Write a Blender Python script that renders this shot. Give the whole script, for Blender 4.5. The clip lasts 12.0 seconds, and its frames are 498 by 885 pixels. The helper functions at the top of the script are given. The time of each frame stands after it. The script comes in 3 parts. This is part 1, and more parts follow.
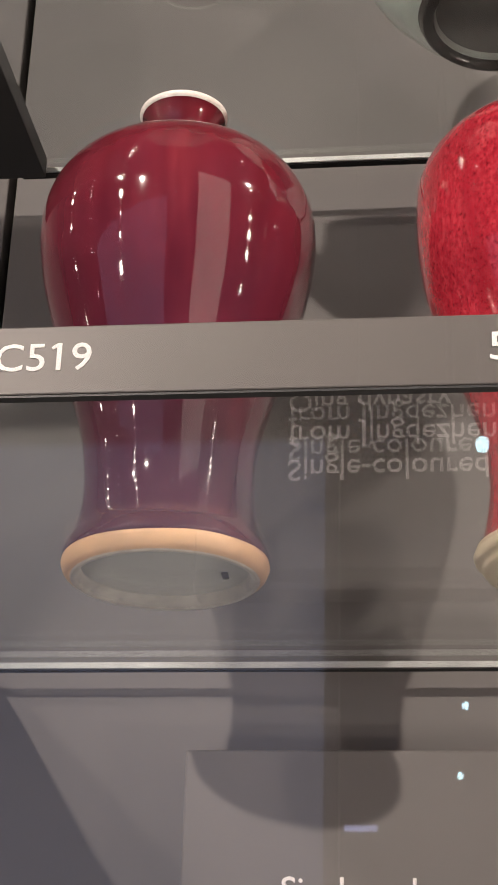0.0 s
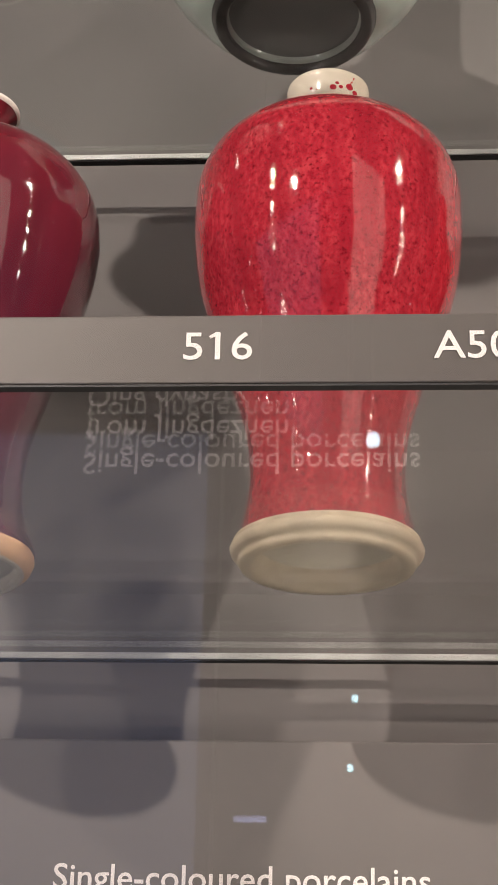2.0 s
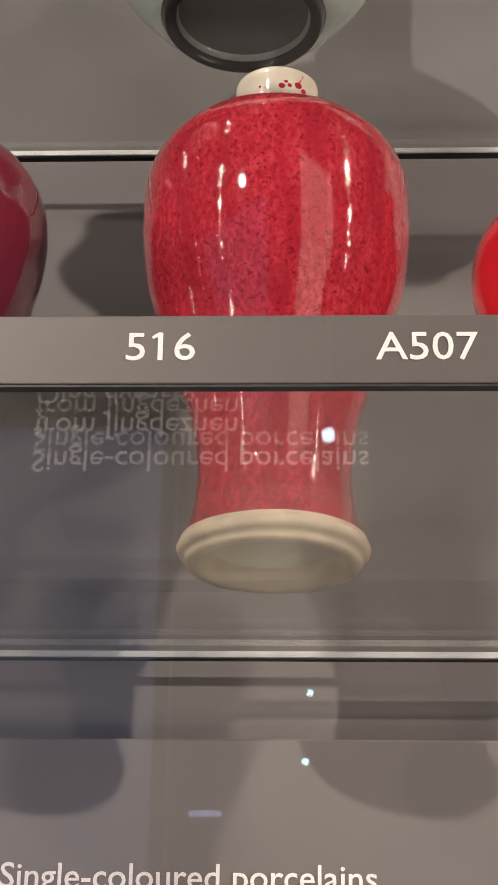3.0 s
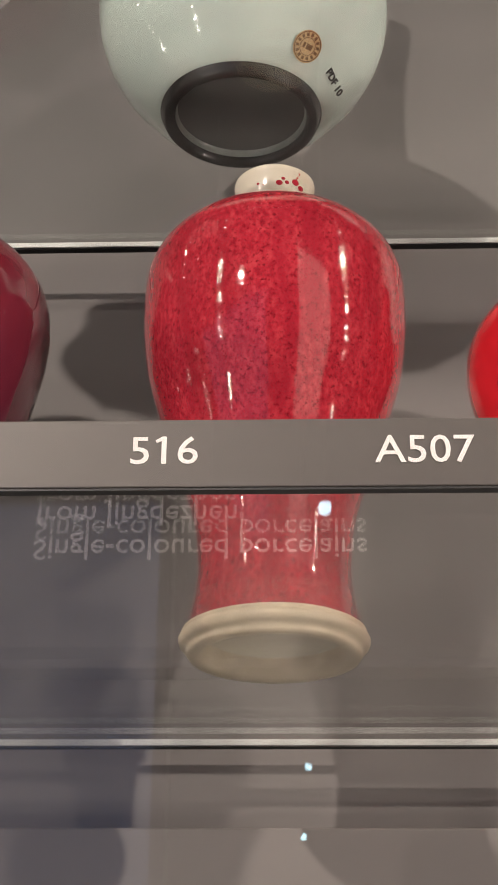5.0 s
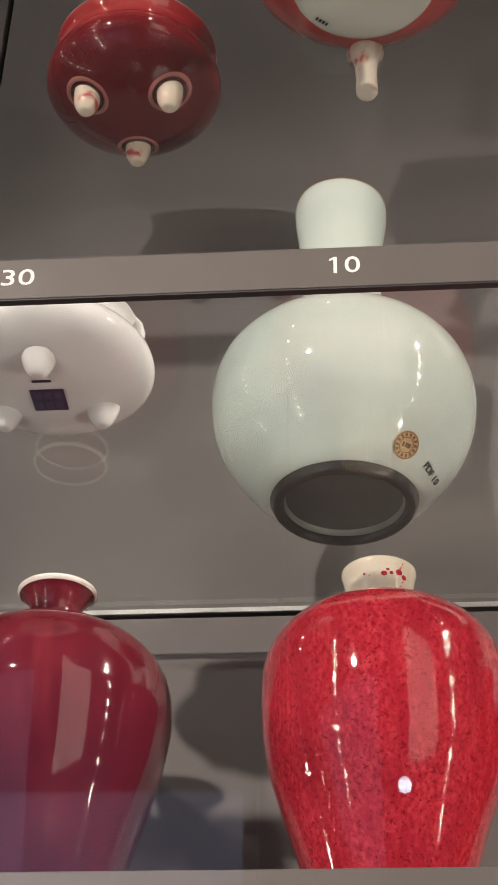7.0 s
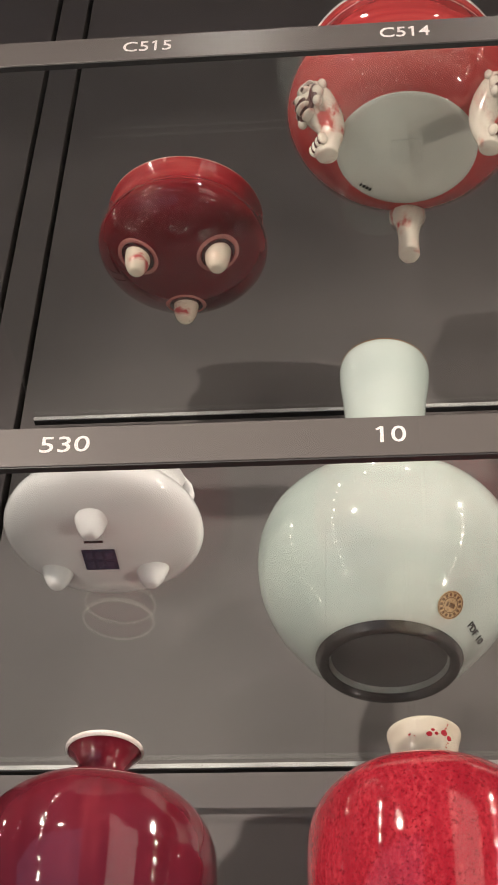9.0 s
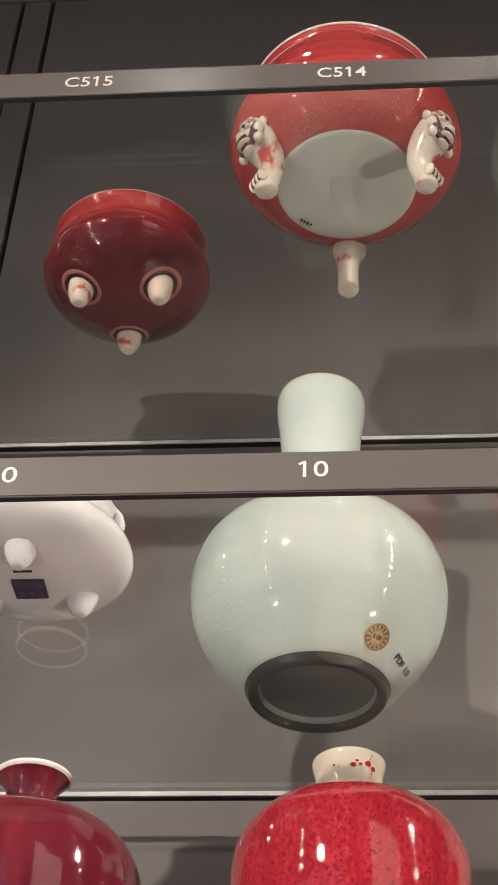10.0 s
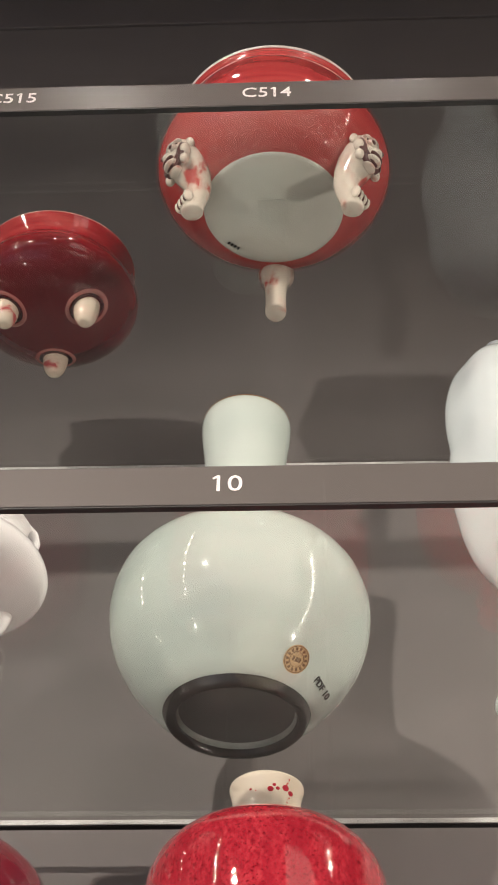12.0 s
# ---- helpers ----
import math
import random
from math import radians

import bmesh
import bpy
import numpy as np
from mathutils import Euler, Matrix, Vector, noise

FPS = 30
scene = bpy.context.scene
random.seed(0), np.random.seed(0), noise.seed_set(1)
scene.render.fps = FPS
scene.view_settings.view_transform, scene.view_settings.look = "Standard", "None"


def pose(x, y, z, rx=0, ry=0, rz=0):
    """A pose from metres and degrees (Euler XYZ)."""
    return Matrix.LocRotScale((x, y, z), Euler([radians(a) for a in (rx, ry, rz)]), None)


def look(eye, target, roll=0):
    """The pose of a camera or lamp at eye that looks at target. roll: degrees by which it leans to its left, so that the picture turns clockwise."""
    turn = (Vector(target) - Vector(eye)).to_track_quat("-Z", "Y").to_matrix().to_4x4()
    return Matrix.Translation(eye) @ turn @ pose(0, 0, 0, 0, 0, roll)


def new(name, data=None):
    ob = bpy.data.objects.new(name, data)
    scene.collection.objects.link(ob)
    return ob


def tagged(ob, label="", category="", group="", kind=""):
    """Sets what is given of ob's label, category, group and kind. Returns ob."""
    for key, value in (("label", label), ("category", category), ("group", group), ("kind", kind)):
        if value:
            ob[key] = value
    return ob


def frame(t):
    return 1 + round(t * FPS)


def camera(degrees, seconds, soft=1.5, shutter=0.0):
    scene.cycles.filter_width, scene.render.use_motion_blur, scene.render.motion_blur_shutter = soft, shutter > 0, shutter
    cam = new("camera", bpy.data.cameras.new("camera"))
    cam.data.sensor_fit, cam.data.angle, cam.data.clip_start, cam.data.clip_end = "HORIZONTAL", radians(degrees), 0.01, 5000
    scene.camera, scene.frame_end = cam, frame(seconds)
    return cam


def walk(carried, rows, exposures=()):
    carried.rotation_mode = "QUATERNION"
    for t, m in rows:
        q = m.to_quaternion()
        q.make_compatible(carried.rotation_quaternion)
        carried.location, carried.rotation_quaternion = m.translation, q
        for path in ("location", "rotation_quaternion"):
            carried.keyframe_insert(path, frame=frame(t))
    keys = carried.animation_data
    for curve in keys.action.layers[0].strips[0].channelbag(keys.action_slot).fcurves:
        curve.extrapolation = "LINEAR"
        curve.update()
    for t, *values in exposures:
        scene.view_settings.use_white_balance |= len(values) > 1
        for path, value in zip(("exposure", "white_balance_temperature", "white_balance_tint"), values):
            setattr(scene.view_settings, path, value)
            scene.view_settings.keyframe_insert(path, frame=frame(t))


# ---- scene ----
cam = camera(18.8, 12.0)
PATH = [
    (0, (-0.0252, -0.4349, -0.2123), (-0.2404, 1.3818, 0.596), 1.62),
    (0.5, (-0.0233, -0.4359, -0.2142), (-0.2396, 1.3788, 0.5983), 1.66),
    (1, (-0.0199, -0.4389, -0.2136), (-0.2082, 1.3806, 0.5952), 1.65),
    (1.5, (0.0162, -0.4379, -0.2121), (-0.1429, 1.3881, 0.588), 1.66),
    (2, (0.0533, -0.441, -0.2144), (-0.0733, 1.3873, 0.5864), 1.41),
    (2.5, (0.0592, -0.4385, -0.2146), (-0.034, 1.393, 0.5834), 1.06),
    (3, (0.0585, -0.4417, -0.2121), (-0.0129, 1.3926, 0.5818), 0.83),
    (3.2, (0.058, -0.4425, -0.2149), (-0.0089, 1.3877, 0.5888), 0.68),
    (4.8, (0.0556, -0.4483, -0.2073), (-0.0022, 1.3567, 0.6522), 0.70),
    (5, (0.0567, -0.456, -0.2058), (-0.0081, 1.341, 0.6696), 0.47),
    (5.5, (0.0575, -0.4815, -0.1851), (-0.0205, 1.2756, 0.7671), 0.29),
    (6, (0.0535, -0.5146, -0.168), (-0.0301, 1.2024, 0.8543), 0.63),
    (6.5, (0.0544, -0.5305, -0.1644), (-0.0569, 1.1455, 0.9213), 0.74),
    (7, (0.0347, -0.5461, -0.1638), (-0.1071, 1.0888, 0.9794), 1.08),
    (7.5, (0.0242, -0.5648, -0.1533), (-0.1454, 1.0465, 1.0192), 1.53),
    (7.7, (0.0232, -0.5718, -0.1495), (-0.1599, 1.0305, 1.0334), 1.83),
    (9.3, (0.0361, -0.572, -0.1607), (-0.1444, 0.9492, 1.1251), 2.71),
    (9.5, (0.0429, -0.5781, -0.1604), (-0.128, 0.9426, 1.1273), 2.56),
    (10, (0.0539, -0.5821, -0.1631), (-0.0892, 0.9284, 1.1399), 2.34),
    (10.5, (0.0563, -0.5786, -0.1652), (-0.0629, 0.9187, 1.1554), 2.04),
    (11, (0.0603, -0.5759, -0.1664), (-0.043, 0.9123, 1.1658), 1.70),
    (11.5, (0.062, -0.5775, -0.1661), (-0.0289, 0.9078, 1.1702), 1.36),
    (12, (0.0719, -0.5616, -0.167), (-0.0062, 0.9116, 1.1833), 1.14),
]
walk(cam, [(t, look(eye, target, roll)) for t, eye, target, roll in PATH],
     exposures=[(0, 0.54), (1.5, 0.42), (3.2, 0.32), (7.7, 0.32), (9.5, 0.38), (12, 0.40)])

# ---------- world and light ----------
world = bpy.data.worlds.new("gallery_dark")
scene.world = world
world.use_nodes = True
world.node_tree.nodes["Background"].inputs[0].default_value = (0.9, 0.95, 1.0, 1)
world.node_tree.nodes["Background"].inputs[1].default_value = 0.03
scene.view_settings.exposure = 0.0

SHELF = (0.006, 0.313, 0.646)      # tops of the three glass shelves
WALL_Y = 0.36                      # face of the case's back panel
GLASS_Y = -0.045                   # front glazing


def spot(name, eye, target, watts, degrees, radius, colour=(1, 0.86, 0.72), blend=0.4):
    data = bpy.data.lights.new(name, "SPOT")
    data.energy, data.spot_size, data.spot_blend = watts, radians(degrees), blend
    data.shadow_soft_size, data.color = radius, colour
    ob = new(name, data)
    ob.matrix_world = look(eye, target)
    return ob


WARM = (1, 0.87, 0.77)
# gallery spotlights: (place, aim, watts, cone); each gets a fitting further down
SPOTS = [((-1.05, -2.10, 1.20), (0.11, 0.30, 0.26), 185, 27, 0.030),
         ((-1.75, -1.65, 1.45), (0.12, 0.30, 0.05), 45, 34, 0.025),
         ((2.10, -0.85, 1.60), (0.15, 0.25, 0.14), 245, 27, 0.030),
         # last two: unseen low lamps added to brighten the undersides of the pots
         ((-1.05, -0.94, -0.72), (0.12, 0.25, 0.30), 26, 38, 0.025),
         ((1.43, -0.50, -0.72), (0.14, 0.25, 0.28), 52, 40, 0.025)]
for eye, aim, watts, cone, wide in SPOTS:
    spot("gallery_spot", eye, aim, watts, cone, wide, WARM, 1.0)


# ---------- materials ----------
def material(name):
    m = bpy.data.materials.new(name)
    m.use_nodes = True
    nt = m.node_tree
    return m, nt, nt.nodes["Principled BSDF"]


def coords(nt, scale=(1, 1, 1), kind="Object"):
    tc = nt.nodes.new("ShaderNodeTexCoord")
    mp = nt.nodes.new("ShaderNodeMapping")
    mp.inputs["Scale"].default_value = scale
    nt.links.new(tc.outputs[kind], mp.inputs["Vector"])
    return mp.outputs["Vector"]


def noise_tex(nt, vec, scale, detail=4, rough=0.55, distortion=0.0):
    n = nt.nodes.new("ShaderNodeTexNoise")
    n.inputs["Scale"].default_value, n.inputs["Detail"].default_value = scale, detail
    n.inputs["Roughness"].default_value, n.inputs["Distortion"].default_value = rough, distortion
    nt.links.new(vec, n.inputs["Vector"])
    return n.outputs["Fac"]


def ramp(nt, fac, stops):
    r = nt.nodes.new("ShaderNodeValToRGB")
    while len(r.color_ramp.elements) < len(stops):
        r.color_ramp.elements.new(0.5)
    for e, (p, c) in zip(r.color_ramp.elements, stops):
        e.position, e.color = p, (*c, 1) if len(c) == 3 else c
    nt.links.new(fac, r.inputs["Fac"])
    return r.outputs["Color"]


def mix(nt, fac, a, b, blend="MIX"):
    n = nt.nodes.new("ShaderNodeMix")
    n.data_type, n.blend_type = "RGBA", blend
    for i, v in ((0, fac), (6, a), (7, b)):
        if hasattr(v, "is_linked") or hasattr(v, "links"):
            nt.links.new(v, n.inputs[i])
        else:
            n.inputs[i].default_value = v if i == 0 else (*v, 1)
    return n.outputs[2]


def bump(nt, bsdf, fac, strength, distance=0.001):
    b = nt.nodes.new("ShaderNodeBump")
    b.inputs["Strength"].default_value, b.inputs["Distance"].default_value = strength, distance
    nt.links.new(fac, b.inputs["Height"])
    nt.links.new(b.outputs["Normal"], bsdf.inputs["Normal"])


def plain(name, colour, rough=0.5, metal=0.0, vary=0.12, scale=60, relief=0.0, spec=0.5):
    """A paint, metal or clay with slight two-scale variation."""
    m, nt, b = material(name)
    v = coords(nt)
    big, fine = noise_tex(nt, v, scale * 0.12, 3), noise_tex(nt, v, scale, 5)
    dark = tuple(c * (1 - vary) for c in colour)
    light = tuple(min(1, c * (1 + vary)) for c in colour)
    c1 = ramp(nt, big, [(0.3, dark), (0.7, light)])
    c2 = ramp(nt, fine, [(0.3, dark), (0.7, light)])
    nt.links.new(mix(nt, 0.5, c1, c2), b.inputs["Base Color"])
    b.inputs["Roughness"].default_value, b.inputs["Metallic"].default_value = rough, metal
    b.inputs["Specular IOR Level"].default_value = spec
    if relief:
        bump(nt, b, fine, relief, 0.0006)
    return m


def glaze(name, stops, scale=(40, 40, 40), detail=6, streak=None, rough=0.06, relief=0.02, fleck=None, grain=130):
    """Glossy fired glaze: mottled colour, optional runs down the pot and darker flecks."""
    m, nt, b = material(name)
    v = coords(nt)
    col = ramp(nt, noise_tex(nt, coords(nt, scale), 1.0, detail, 0.6), stops)
    if streak:
        f = noise_tex(nt, coords(nt, (90, 90, 7)), 1.0, 3)
        f = ramp(nt, f, [(0.42, (0, 0, 0)), (0.68, (1, 1, 1))])
        col = mix(nt, f, col, streak)
    if fleck:
        colour, size, low, high = fleck
        f = ramp(nt, noise_tex(nt, v, size, 3, 0.7), [(low, (0, 0, 0)), (high, (1, 1, 1))])
        col = mix(nt, f, col, colour)
    nt.links.new(col, b.inputs["Base Color"])
    b.inputs["Roughness"].default_value = rough
    b.inputs["Specular IOR Level"].default_value = 0.6
    b.inputs["Coat Weight"].default_value, b.inputs["Coat Roughness"].default_value = 0.4, 0.03
    bump(nt, b, noise_tex(nt, v, grain, 2), relief, 0.0008)
    return m


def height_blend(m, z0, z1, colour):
    """Lets another colour take over between two heights of the pot."""
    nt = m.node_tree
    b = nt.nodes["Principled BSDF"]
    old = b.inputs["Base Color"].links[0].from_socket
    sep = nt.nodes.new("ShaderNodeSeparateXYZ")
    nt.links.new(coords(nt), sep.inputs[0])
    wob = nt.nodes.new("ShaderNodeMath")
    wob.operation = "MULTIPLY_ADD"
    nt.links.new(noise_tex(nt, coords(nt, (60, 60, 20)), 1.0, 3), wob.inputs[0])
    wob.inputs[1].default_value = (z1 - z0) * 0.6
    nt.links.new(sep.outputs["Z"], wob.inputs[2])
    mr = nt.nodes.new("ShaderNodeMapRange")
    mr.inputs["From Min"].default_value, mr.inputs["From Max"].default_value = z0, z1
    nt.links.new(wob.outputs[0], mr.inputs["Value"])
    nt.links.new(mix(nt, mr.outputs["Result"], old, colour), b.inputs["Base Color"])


def clear_glass(name, tint=(0.97, 0.985, 0.98), gloss=1.0):
    m = bpy.data.materials.new(name)
    m.use_nodes = True
    nt = m.node_tree
    nt.nodes.clear()
    out = nt.nodes.new("ShaderNodeOutputMaterial")
    tr, gl = nt.nodes.new("ShaderNodeBsdfTransparent"), nt.nodes.new("ShaderNodeBsdfGlossy")
    tr.inputs[0].default_value = (*tint, 1)
    gl.inputs["Roughness"].default_value = 0.0
    gl.inputs["Color"].default_value = (gloss, gloss, gloss, 1)
    lw, mx = nt.nodes.new("ShaderNodeLayerWeight"), nt.nodes.new("ShaderNodeMixShader")
    lw.inputs["Blend"].default_value = 0.5
    pw, ma = nt.nodes.new("ShaderNodeMath"), nt.nodes.new("ShaderNodeMath")
    pw.operation, ma.operation = "POWER", "MULTIPLY_ADD"
    nt.links.new(lw.outputs["Facing"], pw.inputs[0])
    pw.inputs[1].default_value = 4.3
    nt.links.new(pw.outputs[0], ma.inputs[0])
    ma.inputs[1].default_value, ma.inputs[2].default_value = 0.96, 0.04
    nt.links.new(ma.outputs[0], mx.inputs[0])
    nt.links.new(tr.outputs[0], mx.inputs[1])
    nt.links.new(gl.outputs[0], mx.inputs[2])
    nt.links.new(mx.outputs[0], out.inputs[0])
    return m


def glow(name, colour, strength):
    m = bpy.data.materials.new(name)
    m.use_nodes = True
    nt = m.node_tree
    nt.nodes.clear()
    out, em = nt.nodes.new("ShaderNodeOutputMaterial"), nt.nodes.new("ShaderNodeEmission")
    em.inputs[0].default_value, em.inputs[1].default_value = (*colour, 1), strength
    nt.links.new(em.outputs[0], out.inputs[0])
    return m


M_WALL = plain("grey_case_paint", (0.130, 0.117, 0.112), 0.62, vary=0.05, scale=180, relief=0.05)
M_PANEL = plain("grey_panel_paint", (0.150, 0.135, 0.127), 0.6, vary=0.04, scale=180, relief=0.04)
M_DARK = plain("black_steel", (0.03, 0.03, 0.03), 0.45, vary=0.2, scale=120)
M_GAP = plain("black_gap", (0.006, 0.006, 0.006), 0.8)
M_RAIL = plain("bronze_grey_metal", (0.125, 0.111, 0.103), 0.45, 0.22, vary=0.05, scale=220)
M_LETTER = plain("white_lettering", (0.85, 0.80, 0.77), 0.6, vary=0.03)
M_GLASS = clear_glass("shelf_glass")
M_FRONT = clear_glass("front_glass", (0.985, 0.99, 0.99))
# Edge colour varies from dark to pale to stand in for reflected lights.
M_EDGE = plain("glass_edge_painted_glints", (0.62, 0.62, 0.60), 0.18, 0.0, vary=0.5, scale=24)
M_GALLERY = plain("dark_gallery_paint", (0.06, 0.06, 0.065), 0.8, vary=0.1, scale=8)
M_FLOOR = plain("dark_gallery_floor", (0.08, 0.07, 0.06), 0.45, vary=0.2, scale=20)
M_CLAY = plain("buff_fired_foot", (0.66, 0.40, 0.22), 0.55, vary=0.25, scale=90, relief=0.3)
M_CREAM = glaze("cream_glaze", [(0.3, (0.60, 0.55, 0.44)), (0.7, (0.72, 0.67, 0.56))], rough=0.15)
M_BASEWHITE = glaze("greyish_white_glaze", [(0.3, (0.56, 0.55, 0.49)), (0.7, (0.66, 0.65, 0.58))], rough=0.2)
M_RIM = glaze("white_rim_glaze", [(0.3, (0.74, 0.68, 0.62)), (0.7, (0.82, 0.77, 0.71))], rough=0.15)
M_OXBLOOD = glaze("oxblood_glaze", [(0.25, (0.095, 0.009, 0.018)), (0.55, (0.165, 0.017, 0.028)), (0.8, (0.25, 0.034, 0.042))],
                  (25, 25, 9), streak=(0.12, 0.010, 0.018), relief=0.035, grain=70)
# Turns purplish towards the foot.
height_blend(M_OXBLOOD, 0.17, 0.02, (0.074, 0.015, 0.031))
M_CRUSHED = glaze("crushed_strawberry_glaze", [(0.34, (0.30, 0.014, 0.026)), (0.5, (0.43, 0.026, 0.042)), (0.68, (0.55, 0.055, 0.07))],
                  (420, 420, 260), 4, streak=(0.34, 0.017, 0.031), fleck=((0.19, 0.007, 0.014), 520, 0.54, 0.66), relief=0.12, grain=300, rough=0.045)
M_CELADON = glaze("pale_celadon_glaze", [(0.3, (0.49, 0.57, 0.52)), (0.7, (0.59, 0.66, 0.60))], (14, 14, 30), 4)
M_WHITE = glaze("milk_white_glaze", [(0.3, (0.64, 0.64, 0.63)), (0.7, (0.72, 0.72, 0.71))], (14, 14, 14), 4)
M_BLUEWHITE = glaze("bluish_white_glaze", [(0.3, (0.58, 0.66, 0.66)), (0.7, (0.70, 0.76, 0.75))], (18, 18, 18), 3)
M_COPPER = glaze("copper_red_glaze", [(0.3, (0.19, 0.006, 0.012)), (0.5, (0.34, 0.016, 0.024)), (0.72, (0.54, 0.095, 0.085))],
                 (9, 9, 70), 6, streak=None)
# Lower body darkened: the shadow underneath is put into the colour.
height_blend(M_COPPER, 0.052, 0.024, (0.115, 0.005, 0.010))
M_SCARLET = glaze("bright_red_glaze", [(0.3, (0.50, 0.010, 0.016)), (0.7, (0.62, 0.02, 0.03))], (30, 30, 30))
M_FOOTRING = glaze("dark_brown_dressing", [(0.3, (0.012, 0.011, 0.010)), (0.7, (0.026, 0.023, 0.021))], rough=0.25)
M_INK = plain("black_ink", (0.015, 0.013, 0.012), 0.7)
M_COBALT = plain("cobalt_mark", (0.03, 0.035, 0.07), 0.3, vary=0.4, scale=500)
M_PAPER = plain("aged_label_paper", (0.55, 0.37, 0.19), 0.8, vary=0.15, scale=400)
M_LAMP = glow("lamp_face", (1.0, 0.93, 0.85), 220)
M_COOL = glow("cool_lamp_face", (0.50, 0.85, 1.0), 12)
M_COLUMN = glow("column_lamp_face", (1.0, 0.84, 0.72), 58)
M_STRIP = glow("bluish_strip_lamp", (0.55, 0.60, 1.0), 2.2)
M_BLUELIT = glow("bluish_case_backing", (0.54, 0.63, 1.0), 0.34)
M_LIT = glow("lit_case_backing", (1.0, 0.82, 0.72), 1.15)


# ---------- mesh helpers ----------
def part(name, bm, mat, parent=None, label="", smooth=True):
    me = bpy.data.meshes.new(name)
    bm.normal_update()
    bm.to_mesh(me)
    bm.free()
    for p in me.polygons:
        p.use_smooth = smooth
    me.materials.append(mat)
    ob = new(name, me)
    if parent:
        ob.parent = parent
    if label:
        ob["label"] = label
    return ob


def thing(name, x, y, z, label, category, group="", turn=0.0, lean=0.0):
    e = new(name)
    e.empty_display_size = 0.02
    e.matrix_world = pose(x, y, z, 0, lean, turn)
    return tagged(e, label, category, group)


def box_bm(x0, x1, y0, y1, z0, z1, bevel=0.0, segments=2):
    bm = bmesh.new()
    bmesh.ops.create_cube(bm, size=1)
    bmesh.ops.scale(bm, vec=(x1 - x0, y1 - y0, z1 - z0), verts=bm.verts)
    bmesh.ops.translate(bm, vec=((x0 + x1) / 2, (y0 + y1) / 2, (z0 + z1) / 2), verts=bm.verts)
    if bevel:
        bmesh.ops.bevel(bm, geom=bm.edges[:], offset=bevel, segments=segments, affect="EDGES", profile=0.5)
    return bm


def smooth_profile(points, steps=6):
    """Catmull-Rom through (radius, height) points."""
    p = [points[0], *points, points[-1]]
    out = []
    for i in range(1, len(p) - 2):
        a, b, c, d = p[i - 1], p[i], p[i + 1], p[i + 2]
        for s in range(steps):
            t = s / steps
            out.append(tuple(0.5 * (2 * b[k] + (c[k] - a[k]) * t + (2 * a[k] - 5 * b[k] + 4 * c[k] - d[k]) * t * t
                                    + (3 * b[k] - a[k] - 3 * c[k] + d[k]) * t ** 3) for k in (0, 1)))
    return [(max(r, 0.0), z) for r, z in (*out, points[-1])]


def turned(profile, n=96, lobes=0, depth=0.0, wobble=0.0, seed=0.0):
    """A pot thrown on the wheel: rings of vertices, slightly uneven like a hand-made one."""
    bm = bmesh.new()
    rings = []
    for r, z in profile:
        if r < 1e-5:
            rings.append([bm.verts.new((0, 0, z))])
            continue
        ring = []
        for k in range(n):
            a = 2 * math.pi * k / n
            rr = r * (1 + depth * math.cos(lobes * a)) if lobes else r
            if wobble:
                rr *= 1 + wobble * noise.noise(Vector((math.cos(a) * 1.3 + seed, math.sin(a) * 1.3, z * 25)))
            ring.append(bm.verts.new((rr * math.cos(a), rr * math.sin(a), z)))
        rings.append(ring)
    for a, b in zip(rings, rings[1:]):
        for k in range(n):
            q = [a[k % len(a)], a[(k + 1) % len(a)], b[(k + 1) % len(b)], b[k % len(b)]]
            q = list(dict.fromkeys(q))
            if len(q) > 2:
                bm.faces.new(q)
    bmesh.ops.recalc_face_normals(bm, faces=bm.faces)
    return bm


def text_width(text, size, space, bold):
    cu = bpy.data.curves.new("width", "FONT")
    cu.body, cu.size, cu.space_character, cu.offset = text, size, space, bold
    tmp = bpy.data.objects.new("width", cu)
    scene.collection.objects.link(tmp)
    bpy.context.view_layer.update()
    right = tmp.bound_box[4][0]
    bpy.data.objects.remove(tmp)
    return right


def add_flags(me, text, size, space, bold):
    """Gives each figure one the slanted flag that the exhibit numbers have."""
    bm = bmesh.new()
    bm.from_mesh(me)
    high = max(v.co.y for v in bm.verts)
    for n, char in enumerate(text):
        if char != "1":
            continue
        right = text_width(text[:n + 1], size, space, bold) - 0.02 * size
        out = [(right, high), (right - 0.075 * size, high), (right - 0.215 * size, high - 0.105 * size),
               (right - 0.185 * size, high - 0.165 * size), (right - 0.045 * size, high - 0.085 * size)]
        front = [bm.verts.new((x, y, 0.00021)) for x, y in out]
        rear = [bm.verts.new((x, y, -0.0002)) for x, y in out]
        bm.faces.new(front[::-1])
        bm.faces.new(rear)
        for k in range(5):
            bm.faces.new((front[k], front[(k + 1) % 5], rear[(k + 1) % 5], rear[k]))
    bmesh.ops.recalc_face_normals(bm, faces=bm.faces)
    bm.to_mesh(me)
    bm.free()


